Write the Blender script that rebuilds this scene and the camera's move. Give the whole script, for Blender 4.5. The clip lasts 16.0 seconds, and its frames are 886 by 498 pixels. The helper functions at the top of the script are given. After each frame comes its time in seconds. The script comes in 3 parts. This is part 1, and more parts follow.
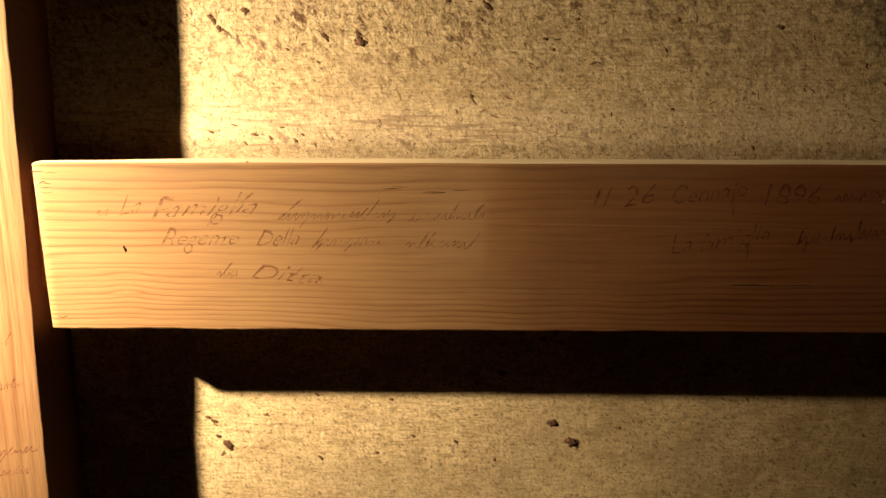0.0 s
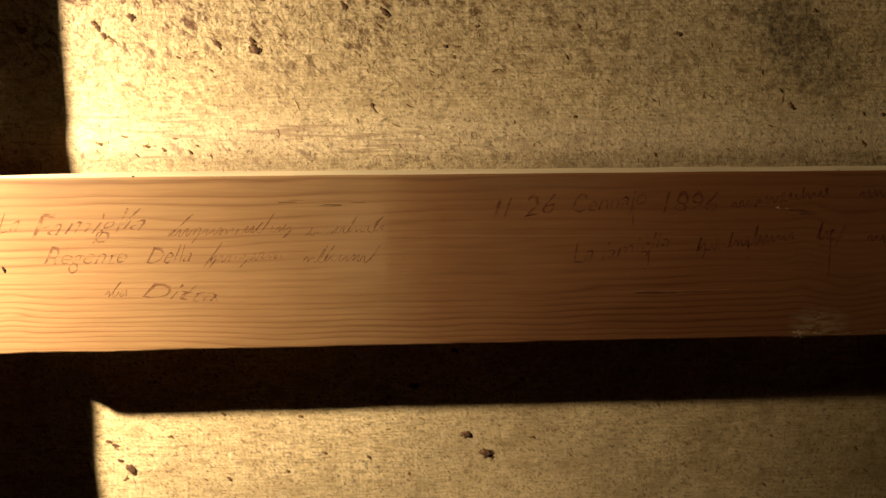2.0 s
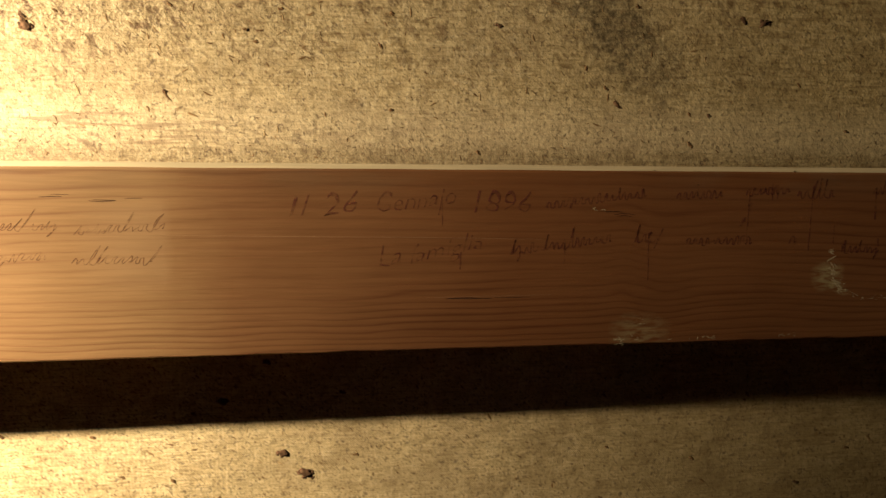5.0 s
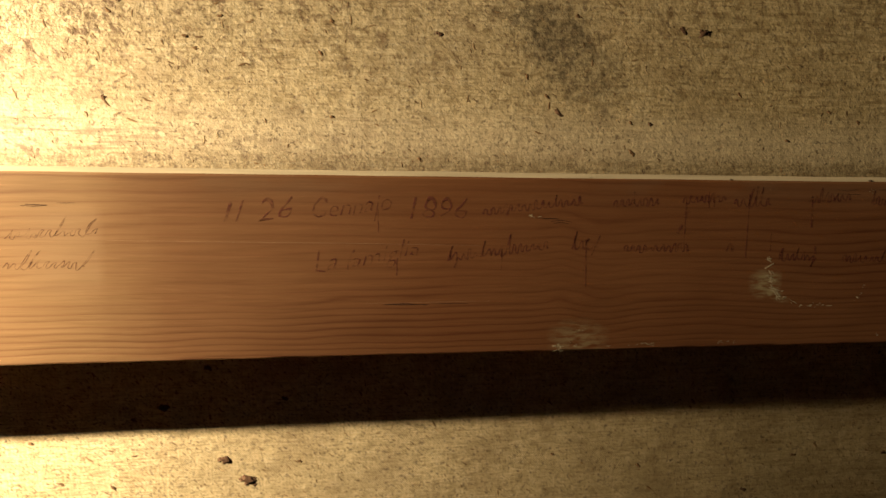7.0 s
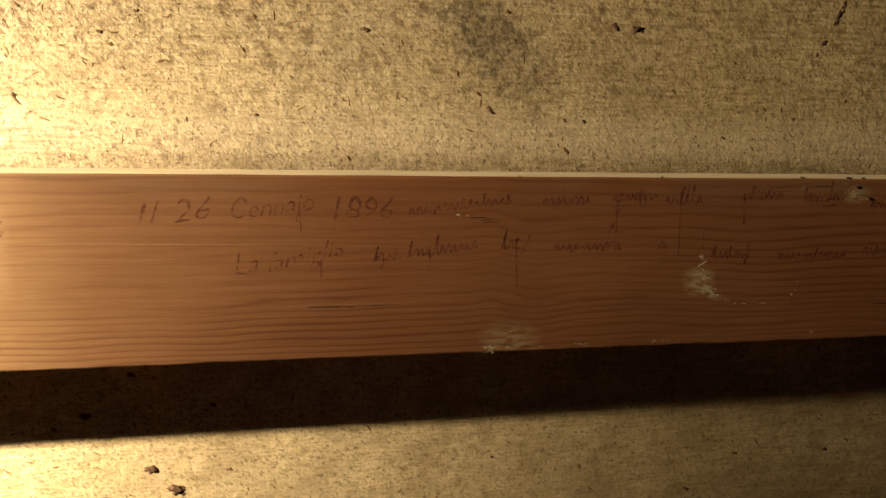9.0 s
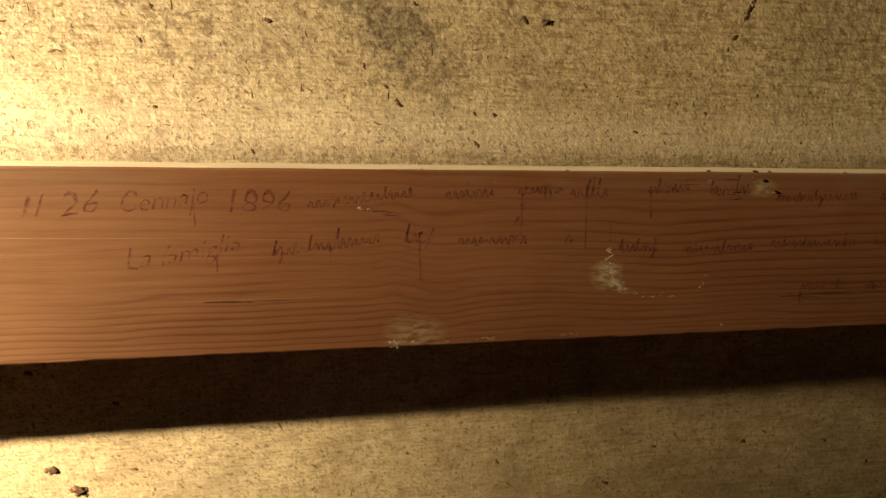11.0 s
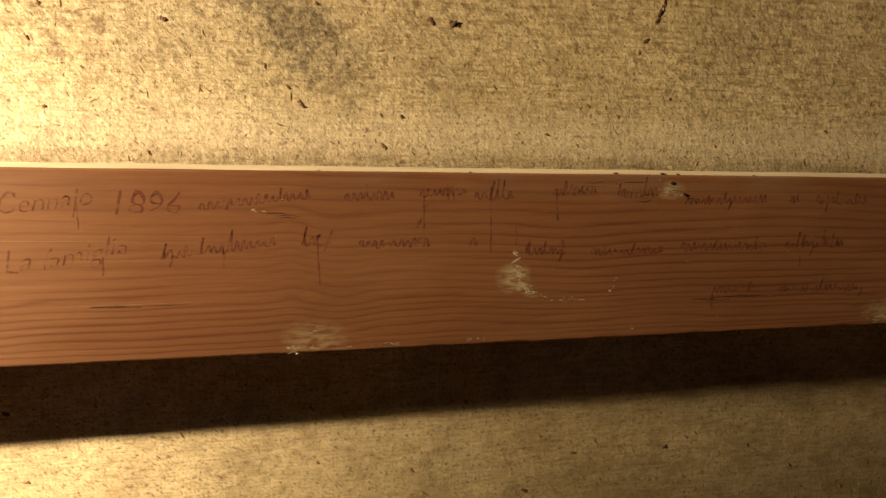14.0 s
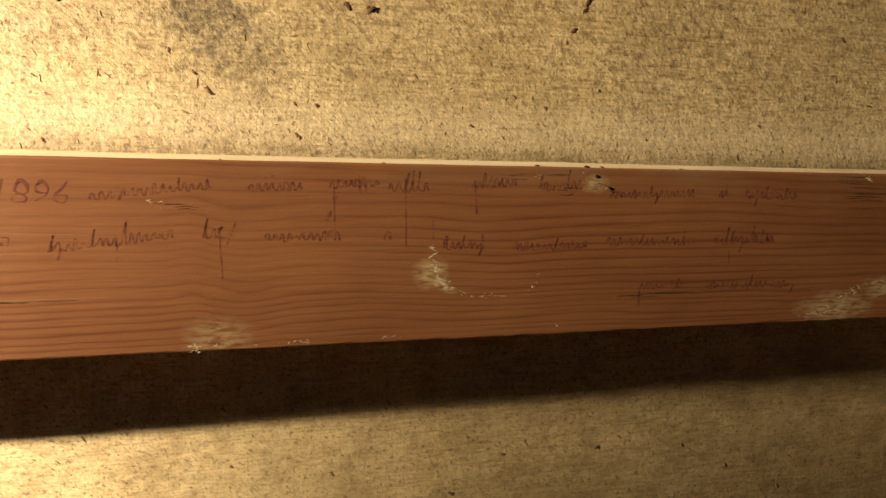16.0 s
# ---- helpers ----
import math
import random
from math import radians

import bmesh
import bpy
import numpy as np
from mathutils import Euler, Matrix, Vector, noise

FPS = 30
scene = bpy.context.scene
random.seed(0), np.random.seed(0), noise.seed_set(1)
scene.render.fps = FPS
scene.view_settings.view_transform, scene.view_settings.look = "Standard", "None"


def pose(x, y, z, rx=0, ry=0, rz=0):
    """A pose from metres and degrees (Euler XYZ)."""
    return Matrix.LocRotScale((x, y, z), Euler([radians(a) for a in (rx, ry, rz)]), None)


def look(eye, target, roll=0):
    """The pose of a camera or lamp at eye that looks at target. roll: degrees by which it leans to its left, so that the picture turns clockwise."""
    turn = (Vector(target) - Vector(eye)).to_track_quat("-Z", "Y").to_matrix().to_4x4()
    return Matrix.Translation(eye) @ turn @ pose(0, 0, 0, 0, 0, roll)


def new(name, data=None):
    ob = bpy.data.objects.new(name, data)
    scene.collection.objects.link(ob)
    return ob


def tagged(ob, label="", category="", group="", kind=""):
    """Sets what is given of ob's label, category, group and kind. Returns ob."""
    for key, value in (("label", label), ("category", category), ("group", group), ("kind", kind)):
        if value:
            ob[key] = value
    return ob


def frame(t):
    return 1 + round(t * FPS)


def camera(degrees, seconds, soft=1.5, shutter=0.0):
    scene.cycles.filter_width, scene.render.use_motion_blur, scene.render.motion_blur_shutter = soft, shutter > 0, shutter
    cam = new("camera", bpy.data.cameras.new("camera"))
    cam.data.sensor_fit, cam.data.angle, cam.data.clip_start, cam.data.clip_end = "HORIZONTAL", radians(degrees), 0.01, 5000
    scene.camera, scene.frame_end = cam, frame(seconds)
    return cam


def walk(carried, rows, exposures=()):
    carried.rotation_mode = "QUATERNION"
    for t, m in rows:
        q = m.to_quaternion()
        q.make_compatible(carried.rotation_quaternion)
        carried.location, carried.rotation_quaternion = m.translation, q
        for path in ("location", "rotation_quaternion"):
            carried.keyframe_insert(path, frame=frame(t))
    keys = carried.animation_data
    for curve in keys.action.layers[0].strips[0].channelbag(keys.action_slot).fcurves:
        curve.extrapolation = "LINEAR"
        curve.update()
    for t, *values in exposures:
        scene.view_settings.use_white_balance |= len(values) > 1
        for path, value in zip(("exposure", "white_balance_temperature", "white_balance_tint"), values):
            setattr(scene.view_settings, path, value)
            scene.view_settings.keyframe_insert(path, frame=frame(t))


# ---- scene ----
cam = camera(67.90, 16.0, soft=1.5)
PATH = [
    (0, (0.0267, 0.0090, 0.6216), (-0.0039, 0.9904, 0.4318), 0.27),
    (0.5, (0.0348, 0.0077, 0.6245), (0.0171, 0.9902, 0.4388), -0.05),
    (1, (0.0462, 0.0106, 0.6267), (0.0385, 0.9929, 0.4396), -0.29),
    (1.5, (0.0501, 0.0167, 0.6264), (0.0618, 0.9979, 0.4337), -0.28),
    (2, (0.0538, 0.0172, 0.6270), (0.0834, 0.9979, 0.4339), -0.22),
    (2.5, (0.0640, 0.0174, 0.6295), (0.1096, 0.9975, 0.4367), -0.27),
    (3, (0.0769, 0.0239, 0.6278), (0.1431, 1.0024, 0.4323), 0.19),
    (3.5, (0.0861, 0.0287, 0.6245), (0.1692, 1.0065, 0.4323), 0.41),
    (4, (0.0977, 0.0341, 0.6207), (0.1975, 1.0105, 0.4291), 0.87),
    (4.2, (0.1017, 0.0356, 0.6202), (0.2098, 1.0116, 0.4313), 0.96),
    (6.5, (0.1322, 0.0321, 0.6202), (0.2605, 1.0092, 0.4503), 1.11),
    (7, (0.1385, 0.0310, 0.6196), (0.2700, 1.0084, 0.4539), 1.33),
    (7.5, (0.1466, 0.0330, 0.6184), (0.2906, 1.0083, 0.4509), 1.17),
    (8, (0.1537, 0.0355, 0.6162), (0.3061, 1.0101, 0.4518), 1.19),
    (8.5, (0.1572, 0.0368, 0.6173), (0.3145, 1.0105, 0.4529), 1.18),
    (9, (0.1623, 0.0337, 0.6188), (0.3224, 1.0071, 0.4551), 1.09),
    (9.5, (0.1689, 0.0307, 0.6184), (0.3401, 1.0020, 0.4535), 1.24),
    (10, (0.1793, 0.0312, 0.6171), (0.3621, 1.0004, 0.4520), 1.24),
    (12.5, (0.2133, 0.0284, 0.6161), (0.4142, 0.9958, 0.4619), 1.14),
    (13, (0.2209, 0.0281, 0.6153), (0.4328, 0.9940, 0.4669), 1.13),
    (13.5, (0.2274, 0.0278, 0.6145), (0.4391, 0.9932, 0.4625), 1.01),
    (14, (0.2302, 0.0279, 0.6129), (0.4494, 0.9926, 0.4665), 1.26),
    (14.5, (0.2359, 0.0292, 0.6124), (0.4603, 0.9926, 0.4657), 1.38),
    (15, (0.2429, 0.0306, 0.6105), (0.4798, 0.9915, 0.4671), 1.80),
    (15.5, (0.2525, 0.0308, 0.6114), (0.5017, 0.9888, 0.4696), 1.79),
    (16, (0.2604, 0.0319, 0.6092), (0.5094, 0.9895, 0.4644), 1.66),
]
EXPOSURES = [(0.0, -0.24, 6750, 19), (2.0, -0.02, 6500, 16), (4.0, 0.42, 6300, 12), (7.0, 1.15, 6100, 12), (10.0, 1.72, 6150, 12), (13.0, 2.34, 6300, 14), (14.5, 2.50, 6250, 14), (16.0, 2.82, 6050, 13)]
walk(cam, [(t, look(eye, target, roll)) for t, eye, target, roll in PATH], EXPOSURES)

# ---- light ----
world = bpy.data.worlds.new("dark_room_air")
scene.world = world
world.use_nodes = True
world.node_tree.nodes["Background"].inputs[0].default_value = (1.0, 0.86, 0.97, 1)
world.node_tree.nodes["Background"].inputs[1].default_value = 0.0034

# one small warm unseen lamp beside and above the crossbar, raking over it
LAMP = Vector((-0.440, 0.177, 0.711))
WARM = (1.0, 0.76, 0.465)
beam = bpy.data.lights.new("lamp_beam", "SPOT")            # the bright cone of the lamp
beam.energy, beam.color, beam.shadow_soft_size = 76.0, WARM, 0.0068
beam.spot_size, beam.spot_blend = radians(81), 1.0
new("lamp_beam", beam).matrix_world = look(LAMP, LAMP + Vector((0.590, 0.700, -0.390)))
far_spot = bpy.data.lights.new("added_far_spot", "SPOT")          # weaker second spot, added to carry light further along the bar
far_spot.energy, far_spot.color, far_spot.shadow_soft_size = 14.6, WARM, 0.030
far_spot.spot_size, far_spot.spot_blend = radians(42), 1.0
new("added_far_spot", far_spot).matrix_world = look(LAMP + Vector((0, 0, 0.020)), LAMP + Vector((1.233, 0.205, -0.014)))

fill = bpy.data.lights.new("added_fill", "POINT")           # unseen point light, added to lift the shadows
fill.energy, fill.color, fill.shadow_soft_size = 0.25, WARM, 0.020
new("added_fill", fill).location = LAMP

# ---- materials ----


class Nodes:
    """A short hand for building one node material."""

    def __init__(self, name):
        self.m = bpy.data.materials.new(name)
        self.m.use_nodes = True
        self.t = self.m.node_tree
        self.bsdf = self.t.nodes["Principled BSDF"]

    def set(self, socket, value):
        if isinstance(value, bpy.types.NodeSocket):
            self.t.links.new(value, socket)
        elif value is not None:
            socket.default_value = value

    def math(self, op, a, b=None, c=None):
        n = self.t.nodes.new("ShaderNodeMath")
        n.operation = op
        for s, v in zip(n.inputs, (a, b, c)):
            self.set(s, v)
        return n.outputs[0]

    def coords(self, sx=1.0, sy=1.0, sz=1.0, source="Object"):
        co = self.t.nodes.new("ShaderNodeTexCoord")
        mp = self.t.nodes.new("ShaderNodeMapping")
        self.t.links.new(co.outputs[source], mp.inputs[0])
        mp.inputs["Scale"].default_value = (sx, sy, sz)
        return mp.outputs[0]

    def axes(self):
        co = self.t.nodes.new("ShaderNodeTexCoord")
        sep = self.t.nodes.new("ShaderNodeSeparateXYZ")
        self.t.links.new(co.outputs["Object"], sep.inputs[0])
        return sep.outputs

    def slanted(self, along, across):
        """Coordinates in the wall's plane, turned 45 degrees and stretched."""
        ax = self.axes()
        cb = self.t.nodes.new("ShaderNodeCombineXYZ")
        self.set(cb.inputs[0], self.math("MULTIPLY", self.math("SUBTRACT", ax[0], ax[2]), along))
        self.set(cb.inputs[2], self.math("MULTIPLY", self.math("ADD", ax[0], ax[2]), across))
        return cb.outputs[0]

    def noise(self, vec, scale=1.0, detail=3.0, rough=0.55, distortion=0.0):
        n = self.t.nodes.new("ShaderNodeTexNoise")
        self.set(n.inputs["Vector"], vec)
        n.inputs["Scale"].default_value, n.inputs["Detail"].default_value = scale, detail
        n.inputs["Roughness"].default_value, n.inputs["Distortion"].default_value = rough, distortion
        return n.outputs["Fac"]

    def ramp(self, fac, *stops):
        n = self.t.nodes.new("ShaderNodeValToRGB")
        els = n.color_ramp.elements
        while len(els) < len(stops):
            els.new(0.5)
        for e, (p, c) in zip(els, stops):
            e.position = p
            e.color = (c, c, c, 1) if isinstance(c, (int, float)) else (*c, 1)
        self.set(n.inputs[0], fac)
        return n.outputs[0]

    def mix(self, fac, a, b, mode="MIX"):
        n = self.t.nodes.new("ShaderNodeMix")
        n.data_type, n.blend_type = "RGBA", mode
        ins = [s for s in n.inputs if s.type == "RGBA"]
        self.set(n.inputs[0], fac)
        for s, v in zip(ins, (a, b)):
            self.set(s, (*v, 1) if isinstance(v, tuple) else v)
        return [s for s in n.outputs if s.type == "RGBA"][0]

    def bump(self, height, distance, strength=1.0, normal=None):
        n = self.t.nodes.new("ShaderNodeBump")
        n.inputs["Strength"].default_value, n.inputs["Distance"].default_value = strength, distance
        self.set(n.inputs["Height"], height)
        if normal is not None:
            self.set(n.inputs["Normal"], normal)
        return n.outputs[0]

    def finish(self, color=None, rough=None, normal=None, specular=0.5, metal=0.0):
        for key, v in (("Base Color", color), ("Roughness", rough), ("Normal", normal), ("Specular IOR Level", specular), ("Metallic", metal)):
            if v is not None:
                self.set(self.bsdf.inputs[key], (*v, 1) if isinstance(v, tuple) else v)
        return self.m


def spot(n, x, z, cx, cz, rx, rz, wobble=None, turn=0.0):
    """1 inside a soft oval at (cx, cz), falling to 0 outside it."""
    dx, dz = n.math("SUBTRACT", x, cx), n.math("SUBTRACT", z, cz)
    c, s = math.cos(radians(turn)), math.sin(radians(turn))
    u = n.math("ADD", n.math("MULTIPLY", dx, c / rx), n.math("MULTIPLY", dz, s / rx))
    v = n.math("ADD", n.math("MULTIPLY", dx, -s / rz), n.math("MULTIPLY", dz, c / rz))
    d = n.math("SQRT", n.math("ADD", n.math("MULTIPLY", u, u), n.math("MULTIPLY", v, v)))
    if wobble is not None:
        d = n.math("ADD", d, wobble)
    return n.ramp(d, (0.35, 1.0), (1.0, 0.0))


def pine(name, along, light, dark, ring=None, bends=()):
    """Old softwood: growth rings running along one axis, fine fibres, stains and dents."""
    n = Nodes(name)
    ax = n.axes()
    if along == "x":
        lng, across = ax[0], ax[2]
        slow, mid, fibre = n.coords(2.2, 6, 14), n.coords(9, 60, 60), n.coords(30, 900, 1100)
    else:
        lng, across = ax[2], ax[0]
        slow, mid, fibre = n.coords(14, 6, 2.2), n.coords(60, 60, 9), n.coords(1100, 900, 30)
    drift = n.math("MULTIPLY", n.math("SUBTRACT", n.noise(slow, 1.0, 2.0), 0.5), 0.016)
    ripple = n.math("MULTIPLY", n.math("SUBTRACT", n.noise(mid, 1.0, 3.0), 0.5), 0.0038)
    sway = n.noise(n.coords(11, 24, 18) if along == "x" else n.coords(18, 24, 11), 1.0, 2.0)
    ripple = n.math("ADD", ripple, n.math("MULTIPLY", n.math("SUBTRACT", sway, 0.5), 0.0048))
    if along == "x":
        u = n.math("SUBTRACT", 0.612, across)
    else:
        u = n.math("ADD", across, 0.28)
    uneven = n.noise(n.coords(1.2, 1, 150) if along == "x" else n.coords(150, 1, 1.2), 1.0, 2.0)      # good and lean years
    u = n.math("ADD", u, n.math("MULTIPLY", n.math("SUBTRACT", uneven, 0.5), 0.0065))
    u = n.math("ADD", n.math("ADD", u, drift), ripple)
    for cx, cz, wx, wz, rise in bends:      # places where the rings swerve round a buried knot
        dx = n.math("MULTIPLY", n.math("SUBTRACT", ax[0], cx), 1.0 / wx)
        dz = n.math("MULTIPLY", n.math("SUBTRACT", ax[2], cz), 1.0 / wz)
        d = n.math("ADD", n.math("MULTIPLY", dx, dx), n.math("MULTIPLY", dz, dz))
        u = n.math("ADD", u, n.math("MULTIPLY", n.math("EXPONENT", n.math("MULTIPLY", d, -1.0)), rise))
    a, b = ring
    v = n.math("ADD", n.math("MULTIPLY", u, a), n.math("MULTIPLY", n.math("MULTIPLY", u, u), b))
    saw = n.math("FRACT", v)
    band = n.ramp(saw, (0.0, 0.30), (0.14, 0.04), (0.55, 0.12), (0.78, 0.48), (0.89, 1.0), (1.0, 0.34))
    strength = n.ramp(n.noise(n.coords(5, 5, 30) if along == "x" else n.coords(30, 5, 5), 1.0, 2.0), (0.3, 0.22), (0.7, 0.82))
    band = n.math("MULTIPLY", band, strength)
    col = n.mix(band, light, dark)
    fib = n.noise(fibre, 1.0, 2.0, 0.6)
    col = n.mix(0.22, col, n.ramp(fib, (0.3, 0.45), (0.7, 1.0)), "MULTIPLY")
    pore = n.noise(n.coords(16, 520, 520) if along == "x" else n.coords(620, 620, 9), 1.0, 5.0, 0.7)
    col = n.mix(n.ramp(pore, (0.36, 0.12), (0.46, 0.0)), col, dark)
    col = n.mix(n.ramp(pore, (0.56, 0.0), (0.70, 0.18)), col, tuple(min(1.0, c * 1.25) for c in light))
    stain = n.noise(n.coords(7, 7, 12), 1.0, 4.0)
    col = n.mix(0.5, col, n.ramp(stain, (0.35, (0.66, 0.54, 0.47)), (0.62, (1.0, 1.0, 1.0))), "MULTIPLY")
    return n, lng, across, col, band, fib


def crossbar_wood():
    n, x, z, col, band, fib = pine("crossbar_pine", "x", (0.500, 0.306, 0.134), (0.235, 0.094, 0.036), (150.0, 1300.0),
                                   ((0.229, 0.566, 0.008, 0.030, 0.0020), (0.250, 0.552, 0.013, 0.030, -0.0018), (-0.131, 0.543, 0.012, 0.010, 0.0022), (0.352, 0.572, 0.030, 0.022, -0.0022),
                                    (0.470, 0.580, 0.045, 0.020, 0.0026), (0.030, 0.560, 0.030, 0.030, 0.0012), (0.112, 0.548, 0.022, 0.020, -0.0012), (0.300, 0.540, 0.020, 0.016, 0.0012)))
    wob = n.math("MULTIPLY", n.math("SUBTRACT", n.noise(n.coords(120, 120, 120), 1.0, 3.0), 0.5), 0.6)
    # ghost of a lost paper label, paler than the wood about it
    edge = n.ramp(n.math("ADD", x, n.math("MULTIPLY", wob, 0.002)), (0.0355, 1.0), (0.0375, 0.0))
    sheet = n.math("MULTIPLY", n.ramp(z, (0.550, 0.0), (0.562, 1.0)), n.ramp(z, (0.588, 1.0), (0.592, 0.0)))
    ghost = n.math("MULTIPLY", n.math("MULTIPLY", edge, n.ramp(x, (-0.08, 0.0), (0.02, 1.0))), sheet)
    col = n.mix(n.math("MULTIPLY", ghost, 0.20), col, (0.66, 0.46, 0.26))
    # redder, darker tint past the label; the light's falloff is put into it
    brown = n.ramp(n.math("ADD", x, n.math("MULTIPLY", wob, 0.03)), (0.030, 0.0), (0.065, 0.58), (0.18, 1.0), (0.34, 0.93))
    col = n.mix(n.math("MULTIPLY", brown, 0.80), col, (0.610, 0.345, 0.245), "MULTIPLY")
    # greyed, weathered arris along the upper edge
    grey = n.math("MULTIPLY", n.ramp(z, (0.590, 0.0), (0.602, 1.0)), n.ramp(n.noise(n.coords(18, 18, 60)), (0.45, 0.0), (0.7, 0.5)))
    col = n.mix(grey, col, (0.30, 0.20, 0.11))
    # faint plaster haze about the knocks
    haze = n.math("MAXIMUM", n.math("MULTIPLY", spot(n, x, z, 0.238, 0.532, 0.016, 0.010, wob), 0.6), spot(n, x, z, 0.327, 0.557, 0.009, 0.009, wob))
    haze = n.math("MAXIMUM", haze, spot(n, x, z, 0.331, 0.552, 0.010, 0.003, wob, -25.0))
    haze = n.math("MAXIMUM", haze, spot(n, x, z, 0.545, 0.535, 0.028, 0.010, wob))
    haze = n.math("MAXIMUM", haze, spot(n, x, z, 0.575, 0.545, 0.018, 0.007, wob))
    haze = n.math("MAXIMUM", haze, spot(n, x, z, 0.403, 0.597, 0.008, 0.005, wob))
    haze = n.math("MULTIPLY", haze, n.ramp(n.noise(n.coords(150, 150, 620), 1.0, 4.0), (0.38, 0.0), (0.58, 0.85)))
    col = n.mix(haze, col, (0.58, 0.48, 0.25))
    rub = n.noise(n.coords(25, 25, 250), 1.0, 4.0)
    nrm = n.bump(n.math("ADD", n.math("MULTIPLY", band, -0.5), n.math("MULTIPLY", fib, 0.3)), 0.00006, 0.8)
    nrm = n.bump(rub, 0.0005, 0.5, nrm)
    nrm = n.bump(n.noise(n.coords(26, 360, 360), 1.0, 4.0, 0.65), 0.00009, 0.6, nrm)
    nrm = n.bump(n.noise(n.coords(9, 9, 22), 1.0, 2.0), 0.002, 0.5, nrm)
    return n.finish(col, n.ramp(fib, (0.2, 0.55), (0.8, 0.72)), nrm, 0.3)


def stile_wood():
    n, z, x, col, band, fib = pine("stile_pine", "z", (0.58, 0.350, 0.170), (0.34, 0.155, 0.06), (150.0, 0.0))
    nrm = n.bump(n.math("ADD", n.math("MULTIPLY", band, -0.5), n.math("MULTIPLY", fib, 0.3)), 0.00015, 0.8)
    nrm = n.bump(n.noise(n.coords(200, 200, 20), 1.0, 4.0), 0.0007, 0.5, nrm)
    return n.finish(col, 0.6, nrm, 0.3)


def sawn_wood(name, color):
    n = Nodes(name)
    g = n.noise(n.coords(20, 400, 400), 1.0, 4.0)
    col = n.mix(n.ramp(g, (0.3, 0.0), (0.7, 1.0)), color, tuple(c * 0.78 for c in color))
    return n.finish(col, 0.75, n.bump(g, 0.0004, 0.6), 0.2)


def linen():
    """Coarse old linen, unprimed side: thread weave, slubs, dirt, a dark smudge and rub marks."""
    n = Nodes("old_linen")
    ax = n.axes()
    x, z = ax[0], ax[2]
    sway = n.math("MULTIPLY", n.noise(n.coords(90, 90, 90), 1.0, 4.0), 0.0028)
    pitch = 0.00112
    warp = n.math("SINE", n.math("MULTIPLY", n.math("ADD", x, sway), 2 * math.pi / pitch))
    weft = n.math("SINE", n.math("MULTIPLY", n.math("ADD", z, sway), 2 * math.pi / pitch))
    check = n.math("MULTIPLY", n.math("MULTIPLY", warp, weft), n.ramp(n.noise(n.coords(45, 45, 45), 1.0, 3.0), (0.35, 0.35), (0.65, 1.0)))
    thick_v = n.noise(n.coords(1100, 1100, 120), 1.0, 2.0)
    thick_h = n.noise(n.coords(120, 1100, 1100), 1.0, 2.0)
    slub = n.math("MULTIPLY", n.math("ADD", thick_v, thick_h), 0.5)
    fuzz = n.noise(n.coords(1000, 1000, 1000), 1.0, 3.0, 0.7)
    grainy = n.noise(n.coords(380, 380, 460), 1.0, 4.0, 0.7)
    blotch = n.noise(n.coords(75, 75, 95), 1.0, 4.0, 0.6)
    big = n.noise(n.coords(12, 12, 18), 1.0, 3.0)
    wob = n.math("MULTIPLY", n.math("SUBTRACT", n.noise(n.coords(95, 95, 95), 1.0, 5.0, 0.72), 0.5), 2.6)
    over = n.ramp(z, (0.52, 0.0), (0.60, 1.0))          # the half over the crossbar is the grimier one
    right = n.ramp(x, (0.16, 0.0), (0.34, 1.0))
    thread = n.math("ADD", n.math("MULTIPLY", slub, 0.60), n.math("MULTIPLY", fuzz, 0.40))
    thread = n.math("ADD", thread, n.math("MULTIPLY", check, n.math("SUBTRACT", 0.085, n.math("MULTIPLY", over, 0.07))))
    col = n.mix(n.ramp(thread, (0.36, 0.0), (0.62, 1.0)), (0.60, 0.470, 0.235), (0.95, 0.800, 0.475))
    col = n.mix(n.ramp(grainy, (0.36, 0.36), (0.49, 0.0)), col, (0.29, 0.207, 0.080))
    col = n.mix(n.ramp(thick_v, (0.58, 0.0), (0.68, 0.42)), col, (0.95, 0.83, 0.54))
    col = n.mix(n.ramp(thick_h, (0.58, 0.0), (0.68, 0.55)), col, (0.95, 0.83, 0.54))
    col = n.mix(n.ramp(thick_h, (0.33, 0.45), (0.43, 0.0)), col, (0.30, 0.215, 0.105))
    # curds of brown size between the threads, three to six millimetres across
    mott = n.noise(n.coords(230, 230, 270), 1.0, 3.0, 0.62)
    col = n.mix(n.math("MULTIPLY", n.ramp(mott, (0.36, 0.50), (0.47, 0.0)), n.math("ADD", n.math("MULTIPLY", over, 0.5), 0.5)), col, (0.29, 0.205, 0.078))
    curd = n.noise(n.coords(130, 130, 170), 1.0, 5.0, 0.7, 0.4)
    col = n.mix(n.math("MULTIPLY", n.ramp(curd, (0.56, 0.0), (0.66, 0.50)), n.math("ADD", n.math("MULTIPLY", over, 0.65), 0.35)), col, (0.23, 0.155, 0.060))
    col = n.mix(n.ramp(blotch, (0.36, 0.34), (0.52, 0.0)), col, (0.33, 0.225, 0.11))
    col = n.mix(n.ramp(big, (0.35, 0.30), (0.55, 0.0)), col, (0.36, 0.28, 0.16))
    # level drawn threads where the weft is loose
    drawn = n.noise(n.coords(45, 45, 620), 1.0, 4.0, 0.65)
